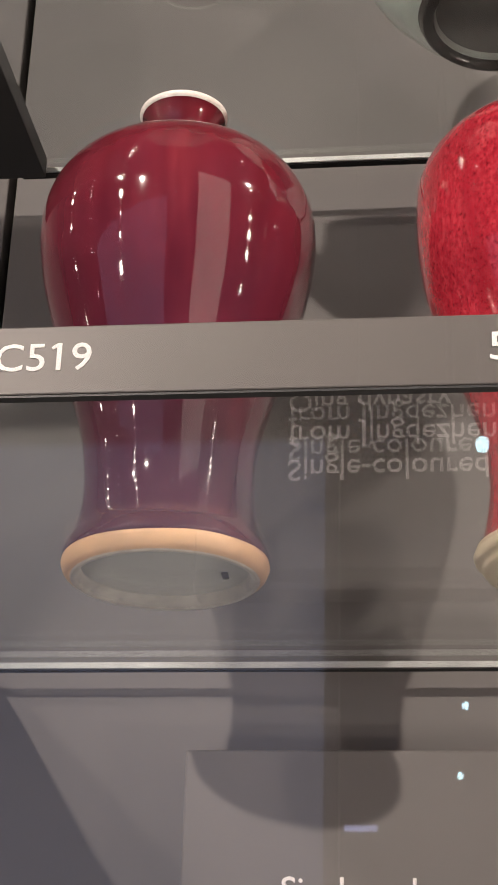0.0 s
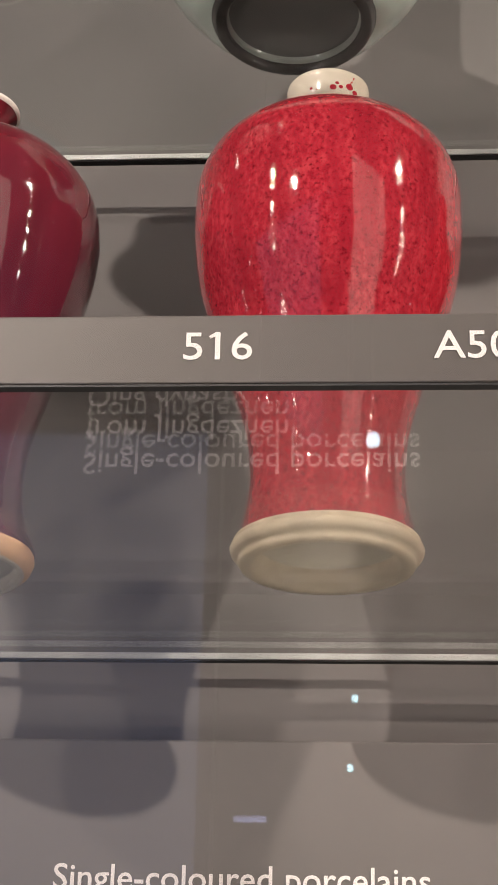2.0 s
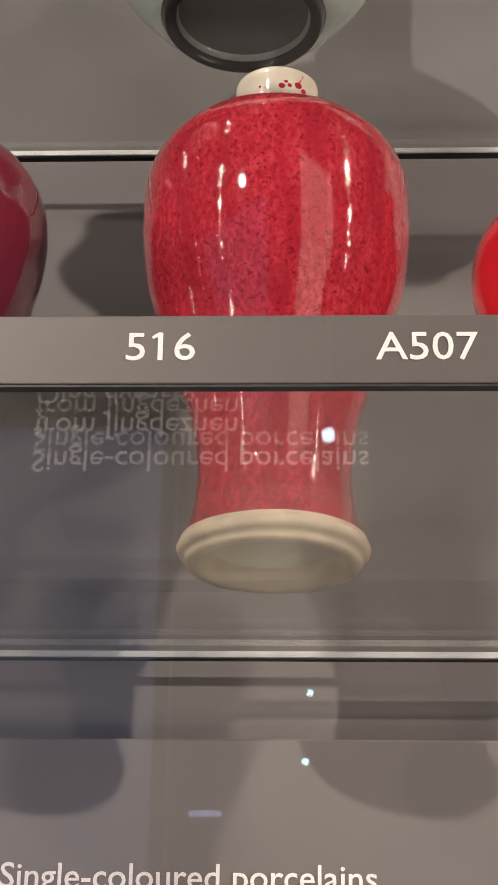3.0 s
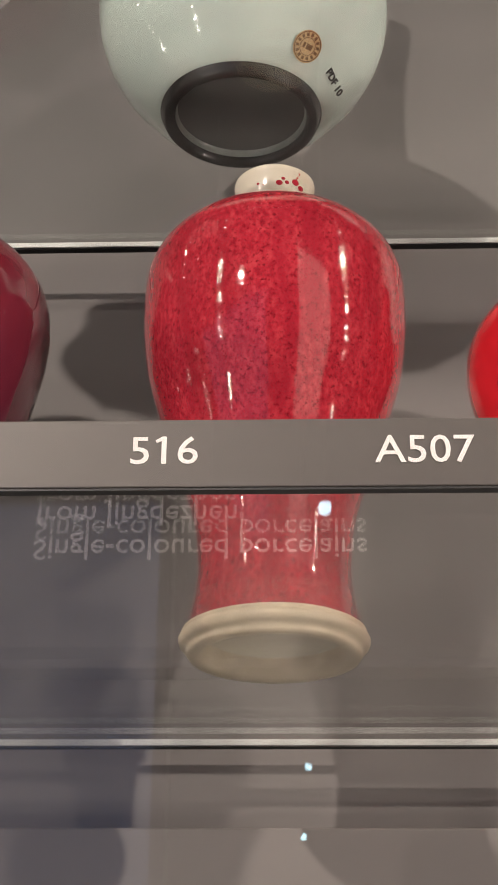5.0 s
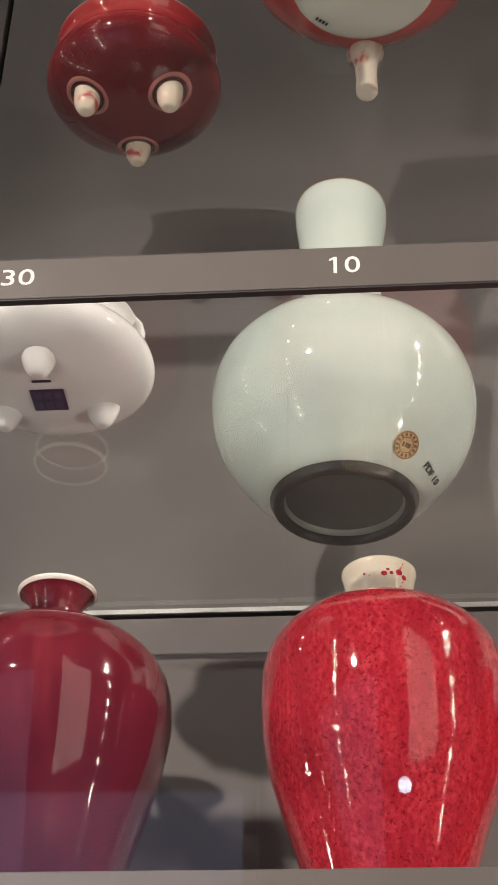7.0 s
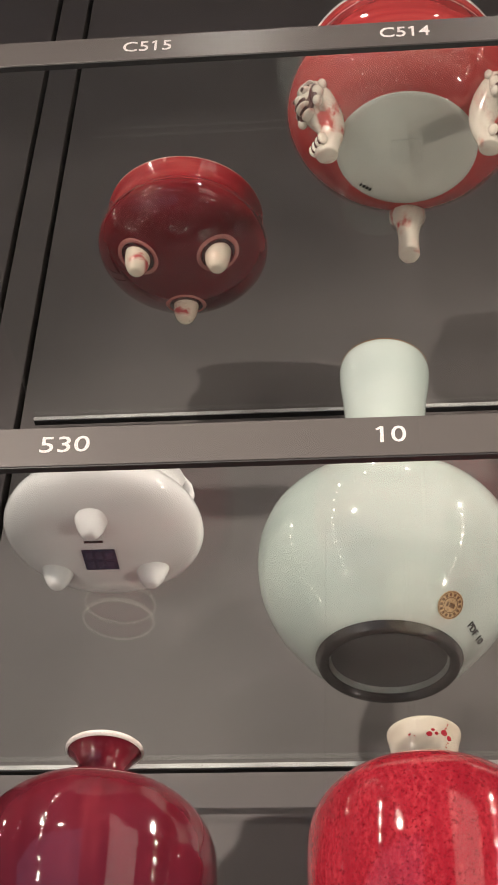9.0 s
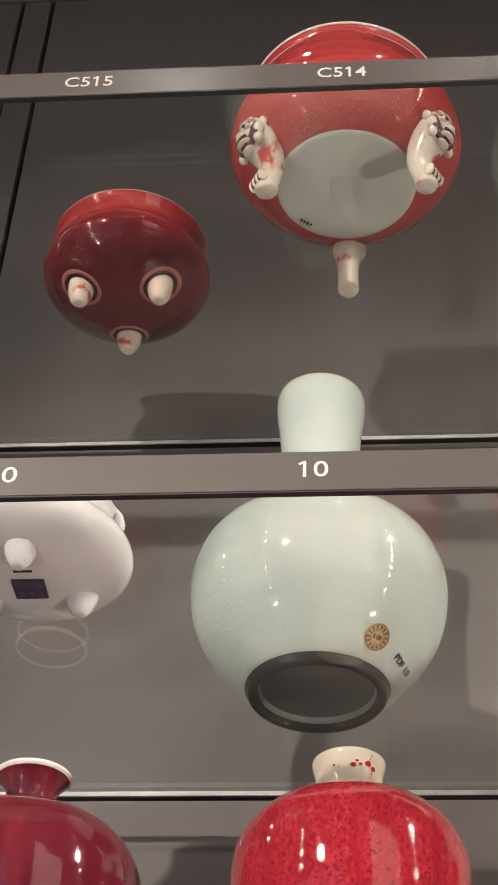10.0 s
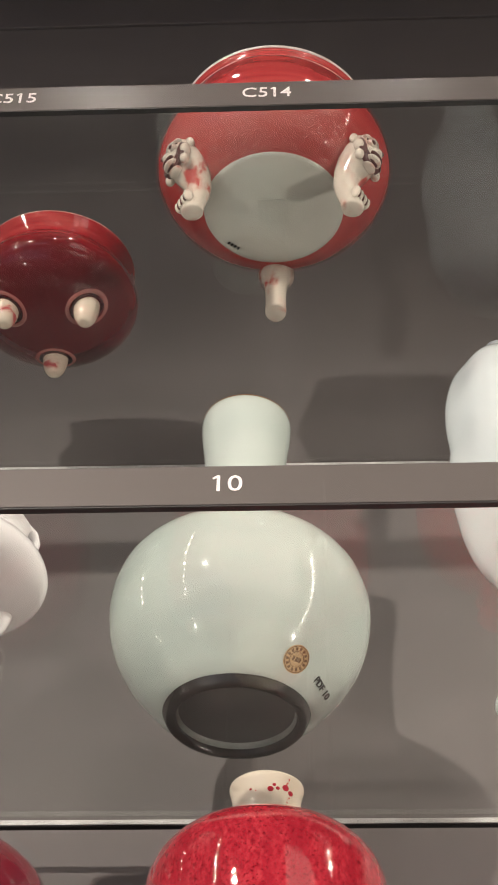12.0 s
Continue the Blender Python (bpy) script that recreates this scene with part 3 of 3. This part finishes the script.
def censer_lion():
    c = thing("tripod_censer", 0.0500, 0.123, SHELF[2], "red porcelain censer with white base on three lion-mask legs", "censer")
    pot_body(c, "body", [(0.0480, 0.0415), (0.0560, 0.0440), (0.0680, 0.0520), (0.0785, 0.0635), (0.0845, 0.0755), (0.0857, 0.0840), (0.0842, 0.0935), (0.0805, 0.1060),
                         (0.0765, 0.1180), (0.0735, 0.1270), (0.0728, 0.1300), (0.0733, 0.1318), (0.0724, 0.1340), (0.0718, 0.1358), (0.0724, 0.1374)],
             M_COPPERLIGHT, 0.004, 0.07, wobble=0.004, seed=13)
    ring(c, "lip", [(0.0714, 0.1369), (0.0729, 0.1376), (0.0730, 0.1394), (0.0714, 0.1400), (0.0692, 0.1396)], M_RIM, "white lip")
    ring(c, "base", [(0, 0.0395), (0.03, 0.0398), (0.046, 0.0404), (0.0496, 0.0413), (0.0508, 0.0424)], M_BASEWHITE, "greyish white glazed base")
    seal = part("seal_mark", box_bm(-0.0105, 0.0105, -0.011, 0.011, 0.0387, 0.0394, 0.0002), M_SEAL, c, "faint square seal on the base", smooth=False)
    for k in range(4):
        part("seal_stroke", box_bm(-0.008 + k * 0.0044, -0.0062 + k * 0.0044, -0.009, 0.009, 0.0384, 0.0386), M_BASEWHITE, seal, smooth=False)

    for k in range(4):
        o = part("mark", box_bm(-0.0007, 0.0007, -0.0012, 0.0012, 0.0390, 0.0396), M_INK, c, "tiny black inked mark", smooth=False)
        o.matrix_local = pose(-0.0335 + 0.0022 * k, 0.0285 + 0.0017 * k, 0, 0, 0, 35)

    def leg(k):
        bm = sweep([(0.0700, 0.066, 0.0090), (0.0730, 0.060, 0.0128), (0.0715, 0.052, 0.0142), (0.0668, 0.044, 0.0135), (0.0618, 0.036, 0.0112), (0.0596, 0.028, 0.0092),
                    (0.0600, 0.020, 0.0080), (0.0622, 0.011, 0.0076), (0.0636, 0.005, 0.0080), (0.0636, 0.0010, 0.0078), (0.0634, 0.0, 0.0070)], 24)
        o = part("leg", bm, M_LEG, None)
        if k:
            f = bmesh.new()
            lump(f, 0.0800, 0, 0.0505, 0.0050, 0.0046, 0.0042)
            lump(f, 0.0777, 0, 0.0440, 0.0052, 0.0074, 0.0026)
            lump(f, 0.0742, 0, 0.0395, 0.0042, 0.0064, 0.0024)
            for s in (-1, 1):
                lump(f, 0.0792, s * 0.0058, 0.0565, 0.0034, 0.0038, 0.0032)
                lump(f, 0.0780, s * 0.0066, 0.0617, 0.0034, 0.0056, 0.0018)
                lump(f, 0.0737, s * 0.0125, 0.0520, 0.0040, 0.0034, 0.0060)
                lump(f, 0.0732, s * 0.0115, 0.0430, 0.0036, 0.0034, 0.0046)
                lump(f, 0.0707, s * 0.0140, 0.0600, 0.0034, 0.0028, 0.0046)
            bmesh.ops.translate(f, vec=(0.0036, 0, -0.0030), verts=f.verts)
            part("lion_mask", f, M_LEG, o, "moulded mask relief in white and red")
            d = bmesh.new()
            for s in (-1, 1):
                lump(d, 0.0822, s * 0.0060, 0.0560, 0.0012, 0.0020, 0.0015)
                lump(d, 0.0774, s * 0.0098, 0.0490, 0.0014, 0.0010, 0.0060)
                lump(d, 0.0788, s * 0.0050, 0.0592, 0.0016, 0.0046, 0.0009)
            # Dark disc stands in for the shadow between mask and leg.
            lump(d, 0.0748, 0, 0.0520, 0.0040, 0.0152, 0.0135, 20, 10)
            lump(d, 0.0806, 0, 0.0466, 0.0026, 0.0072, 0.0017)
            lump(d, 0.0782, 0, 0.0417, 0.0012, 0.0050, 0.0007)
            bmesh.ops.translate(d, vec=(0.0038, 0, -0.0030), verts=d.verts)
            part("line_and_shade", d, M_MASKDARK, o, "dark brown painted eyes and mouth, dark disc as shade behind the mask")
            w = bmesh.new()
            for y in (-0.0066, -0.0023, 0.0023, 0.0066):
                lump(w, 0.0700, y, 0.0085, 0.0040, 0.0019, 0.0058)
            part("claw", w, M_LEG, o, "moulded claws")
            g = bmesh.new()
            for y in (-0.0045, 0.0, 0.0045):
                lump(g, 0.0716, y, 0.0085, 0.0018, 0.0007, 0.0048)
            part("claw_groove", g, M_MASKDARK, o, "dark lines between the claws")
        return o
    tripod_legs(c, 3, 90, leg, "white leg splashed with red")


def censer_white():
    c = thing("tripod_censer", -0.1310, 0.101, SHELF[1], "squat milk-white porcelain censer with two loop handles", "censer")
    pot_body(c, "body", scaled([(0.0, 0.0105), (0.020, 0.0108), (0.034, 0.0128), (0.0460, 0.0180), (0.0545, 0.0250), (0.0582, 0.0325), (0.0572, 0.0405), (0.0520, 0.0485),
                         (0.0462, 0.0545), (0.0435, 0.0600), (0.0440, 0.0650), (0.0470, 0.0690)], 0.97, 0.86), M_WHITE, 0.003, 0.03, wobble=0.005, seed=17)

    def foot(k):
        bm = turned(smooth_profile([(0.0, 0.0), (0.0034, 0.0005), (0.0060, 0.0034), (0.0080, 0.0075), (0.0096, 0.0130)], 4), 32)
        bmesh.ops.translate(bm, vec=(0.0310, 0, 0), verts=bm.verts)
        return part("foot", bm, M_WHITE)
    tripod_legs(c, 3, -90, foot, "")
    for s in (-1, 1):
        pts = [(0.0500, 0.0470, 0.0036), (0.0545, 0.0505, 0.0036), (0.0560, 0.0570, 0.0034), (0.0545, 0.0640, 0.0034), (0.0510, 0.0690, 0.0034), (0.0465, 0.0700, 0.0036), (0.0440, 0.0675, 0.0036)]
        o = part("handle", sweep([(p[0] - 0.0085, p[1] * 0.9, p[2] * 0.9) for p in pts], 14), M_WHITE, c)
        o.matrix_local = pose(0, 0, 0, 0, 0, 0 if s > 0 else 180)
    seal = part("seal_mark", box_bm(-0.0093, 0.0093, -0.0085, 0.0100, 0.0082, 0.0088, 0.0001), M_COBALT, c, "blue six-character seal mark", smooth=False)
    for ix in range(3):
        for iy in range(2):
            part("seal_stroke", box_bm(-0.0075 + ix * 0.0055, -0.0040 + ix * 0.0055, -0.0066 + iy * 0.0086, -0.0008 + iy * 0.0086, 0.0078, 0.0081), M_COBALT2, seal, smooth=False)
    part("mark", box_bm(-0.0065, 0.0040, -0.0165, -0.0150, 0.0084, 0.0090), M_INK, c, "tiny black inked mark", smooth=False)


def vase_bluewhite():
    v = thing("lobed_vase", 0.2120, 0.200, SHELF[1], "pale bluish-white lobed porcelain vase", "vase")
    pot_body(v, "body", [(0.0300, 0.0), (0.0315, 0.006), (0.0270, 0.020), (0.0215, 0.050), (0.0210, 0.085), (0.0235, 0.095), (0.0320, 0.109), (0.0390, 0.130), (0.0430, 0.155), (0.0448, 0.176),
                         (0.0436, 0.196), (0.0424, 0.208), (0.0436, 0.230), (0.0424, 0.250), (0.0372, 0.270), (0.0285, 0.283), (0.0205, 0.290), (0.0165, 0.294), (0.0160, 0.299)],
             M_BLUEWHITE, 0.003, 0.2, lobes=6, depth=0.035)


def vase_scarlet():
    v = thing("red_vase", 0.1930, 0.205, SHELF[0], "bright red glazed porcelain vase with rounded body", "vase")
    pot_body(v, "body", [(0.0300, 0.0), (0.0310, 0.005), (0.0270, 0.018), (0.0250, 0.036), (0.0270, 0.058), (0.0340, 0.084), (0.0430, 0.110), (0.0500, 0.132), (0.0518, 0.148), (0.0490, 0.164),
                         (0.0410, 0.178), (0.0300, 0.188), (0.0200, 0.195), (0.0150, 0.203), (0.0150, 0.213), (0.0180, 0.222)], M_SCARLET, 0.003, 0.18, wobble=0.004)


STICK_A, INK_A = 40.0, 60.0
M_WORN = plain("worn_cream_foot", (0.56, 0.46, 0.33), 0.5, vary=0.32, scale=110, relief=0.35)
M_WORNGREY = plain("worn_greyish_rim", (0.50, 0.45, 0.38), 0.4, vary=0.35, scale=140, relief=0.2)
M_NECK = glaze("cream_glaze_red_flecks", [(0.3, (0.60, 0.55, 0.42)), (0.7, (0.72, 0.67, 0.54))], rough=0.15, fleck=((0.45, 0.03, 0.04), 110, 0.66, 0.70))
M_BASEGREY = glaze("dark_grey_base_glaze", [(0.3, (0.055, 0.058, 0.056)), (0.7, (0.075, 0.078, 0.074))], rough=0.2)
M_INNERWALL = glaze("greyish_celadon", [(0.3, (0.20, 0.22, 0.205)), (0.7, (0.28, 0.30, 0.28))], rough=0.1)
M_INK2 = plain("brown_print", (0.16, 0.08, 0.03), 0.8)
M_PINKRIM = glaze("pink_worn_rim", [(0.35, (0.42, 0.10, 0.09)), (0.65, (0.66, 0.42, 0.36))], (60, 60, 60), rough=0.15)
M_FOOT = glaze("cream_foot_red_tip", [(0.45, (0.74, 0.65, 0.52)), (0.58, (0.72, 0.55, 0.44)), (0.68, (0.50, 0.09, 0.09))], (60, 60, 90), rough=0.12)
M_GROOVE = glaze("dark_red_ring", [(0.3, (0.035, 0.003, 0.005)), (0.7, (0.06, 0.004, 0.007))], rough=0.1)
M_HALO = glaze("thin_pink_glaze", [(0.3, (0.34, 0.09, 0.085)), (0.7, (0.46, 0.19, 0.17))], rough=0.1)
M_COPPERLIGHT = glaze("streaked_copper_red", [(0.3, (0.36, 0.03, 0.035)), (0.55, (0.50, 0.07, 0.065)), (0.8, (0.60, 0.17, 0.15))], (8, 8, 90))
M_SEAL = glaze("faint_seal", [(0.3, (0.53, 0.52, 0.46)), (0.7, (0.60, 0.59, 0.53))], rough=0.25)
M_LEG = glaze("white_glaze_red_splash", [(0.49, (0.72, 0.65, 0.55)), (0.57, (0.66, 0.46, 0.38)), (0.63, (0.52, 0.09, 0.08))], (70, 70, 50), rough=0.12)
M_MASKDARK = plain("dark_brown_line_and_shade", (0.09, 0.025, 0.022), 0.4)
M_COBALT2 = plain("pale_cobalt_strokes", (0.055, 0.062, 0.11), 0.3)
vase_oxblood()
vase_strawberry()
vase_celadon()
censer_plain()
censer_lion()
censer_white()
vase_bluewhite()
vase_scarlet()

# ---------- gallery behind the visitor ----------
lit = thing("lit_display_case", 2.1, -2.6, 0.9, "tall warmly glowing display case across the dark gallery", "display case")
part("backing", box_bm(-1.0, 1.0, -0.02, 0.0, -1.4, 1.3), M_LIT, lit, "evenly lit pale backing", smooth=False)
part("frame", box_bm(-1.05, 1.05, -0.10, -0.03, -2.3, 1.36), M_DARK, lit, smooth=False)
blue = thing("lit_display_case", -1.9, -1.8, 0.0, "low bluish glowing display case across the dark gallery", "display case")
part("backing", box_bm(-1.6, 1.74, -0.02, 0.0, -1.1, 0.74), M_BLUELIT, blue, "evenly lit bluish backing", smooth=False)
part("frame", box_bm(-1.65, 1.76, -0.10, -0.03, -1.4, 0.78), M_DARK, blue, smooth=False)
# Unseen panel added to cut lamp light off the upper back wall.
structure("light_cut_panel", box_bm(-0.95, 1.3, GLASS_Y + 0.003, GLASS_Y + 0.02, 1.30, 1.61), M_DARK, "unseen dark panel added at the case top to cut off light")


def fitting(place, aim, size, name="spotlight", mat=None, ceiling=2.3):
    """A small black spotlight can with a glowing lens."""
    t = new(name)
    t.matrix_world = look(place, aim)
    tagged(t, "small black gallery spotlight with a glowing lens", "spotlight", "gallery spotlights")
    can = turned([(0.0, 0.12), (size * 1.1, 0.12), (size * 1.25, 0.10), (size * 1.25, 0.012), (size * 1.05, 0.012), (size * 1.02, 0.03)], 24)
    part("can", can, M_DARK, t)
    lens = bmesh.new()
    bmesh.ops.create_circle(lens, cap_ends=True, segments=20, radius=size)
    bmesh.ops.translate(lens, vec=(0, 0, 0.02), verts=lens.verts)
    bmesh.ops.reverse_faces(lens, faces=lens.faces)
    part("lens", lens, mat or M_LAMP, t, "glowing lens", smooth=False)
    top = t.matrix_world @ Vector((0, 0, 0.08))
    rod = part("stem", box_bm(top.x - 0.004, top.x + 0.004, top.y - 0.004, top.y + 0.004, top.z, ceiling, 0.001), M_DARK, t, smooth=False)
    rod.matrix_parent_inverse = t.matrix_world.inverted()


def light_column(x, y, foot, top, aims, size, rng):
    """A slim black post carrying a vertical row of small lamps."""
    t = new("light_column")
    t.matrix_world = pose(x, y, foot)
    tagged(t, "slim black post with a vertical row of small lamps", "light column", "light columns")
    part("post", box_bm(-0.006, 0.006, -0.006, 0.006, 0.0, top - foot, 0.001), M_DARK, t, smooth=False)
    back = t.matrix_world.inverted()
    for z in aims:
        r = size * rng.uniform(0.6, 1.35)
        m = back @ look((x, y, z), CENTRE)
        can = part("lamp_head", turned([(0.0, 0.04), (r * 1.1, 0.04), (r * 1.2, 0.03), (r * 1.2, -0.002), (r * 1.05, -0.002), (r * 1.02, 0.006)], 16), M_DARK, t)
        can.matrix_local = m @ pose(0, 0, -0.045)
        disc = bmesh.new()
        bmesh.ops.create_circle(disc, cap_ends=True, segments=16, radius=r)
        bmesh.ops.reverse_faces(disc, faces=disc.faces)
        part("lens", disc, M_COLUMN, can, "glowing lens", smooth=False)


CENTRE = Vector((0.03, 0.20, 0.22))
rng = random.Random(4)
for azimuth, far, low, high, size in ((-83, 0.965, -0.75, 1.62, 0.0095), (-43, 1.60, -1.40, 2.3, 0.025), (63, 1.60, -1.40, 2.3, 0.025)):
    x, y = CENTRE.x + far * math.sin(radians(azimuth)), CENTRE.y - far * math.cos(radians(azimuth))
    aims = [CENTRE.z + far * math.tan(radians(e + rng.uniform(-1.5, 1.5))) for e in (-30, -22, -15, -9, -3, 3, 10, 16, 20, 27, 32, 39, 46, 51)]
    light_column(x, y, low, high, [z for z in aims if low < z < high - 0.05], size, rng)
for az, e, top in ((-20, 62, 2.3), (-17, 74, 1.62), (24, 66, 2.3)):
    d = Vector((math.sin(radians(az)) * math.cos(radians(e)), -math.cos(radians(az)) * math.cos(radians(e)), math.sin(radians(e))))
    fitting(CENTRE + d * 0.72, CENTRE, 0.008, ceiling=top)
for eye, aim, watts, cone, wide in SPOTS:
    fitting(eye, aim, wide)
# cool white lamps that the glazing mirrors
for place, size in (((0.073, -2.72, 0.552), 0.0075), ((0.063, -2.88, 0.442), 0.0075), ((0.108, -2.30, 0.950), 0.0135)):
    fitting(place, (0.05, 0.0, 0.3), size, mat=M_COOL)
strip = thing("strip_lamp", -0.144, -2.80, 0.315, "short bluish strip lamp hanging in the dark gallery", "lamp")
part("tube", box_bm(-0.034, 0.034, -0.005, 0.005, -0.006, 0.006, 0.003), M_STRIP, strip, "glowing bluish tube")
part("housing", box_bm(-0.040, 0.040, -0.015, -0.006, -0.012, 0.012, 0.002), M_DARK, strip, smooth=False)
part("stem", box_bm(-0.003, 0.003, -0.013, -0.007, 0.012, 1.985), M_DARK, strip, smooth=False)
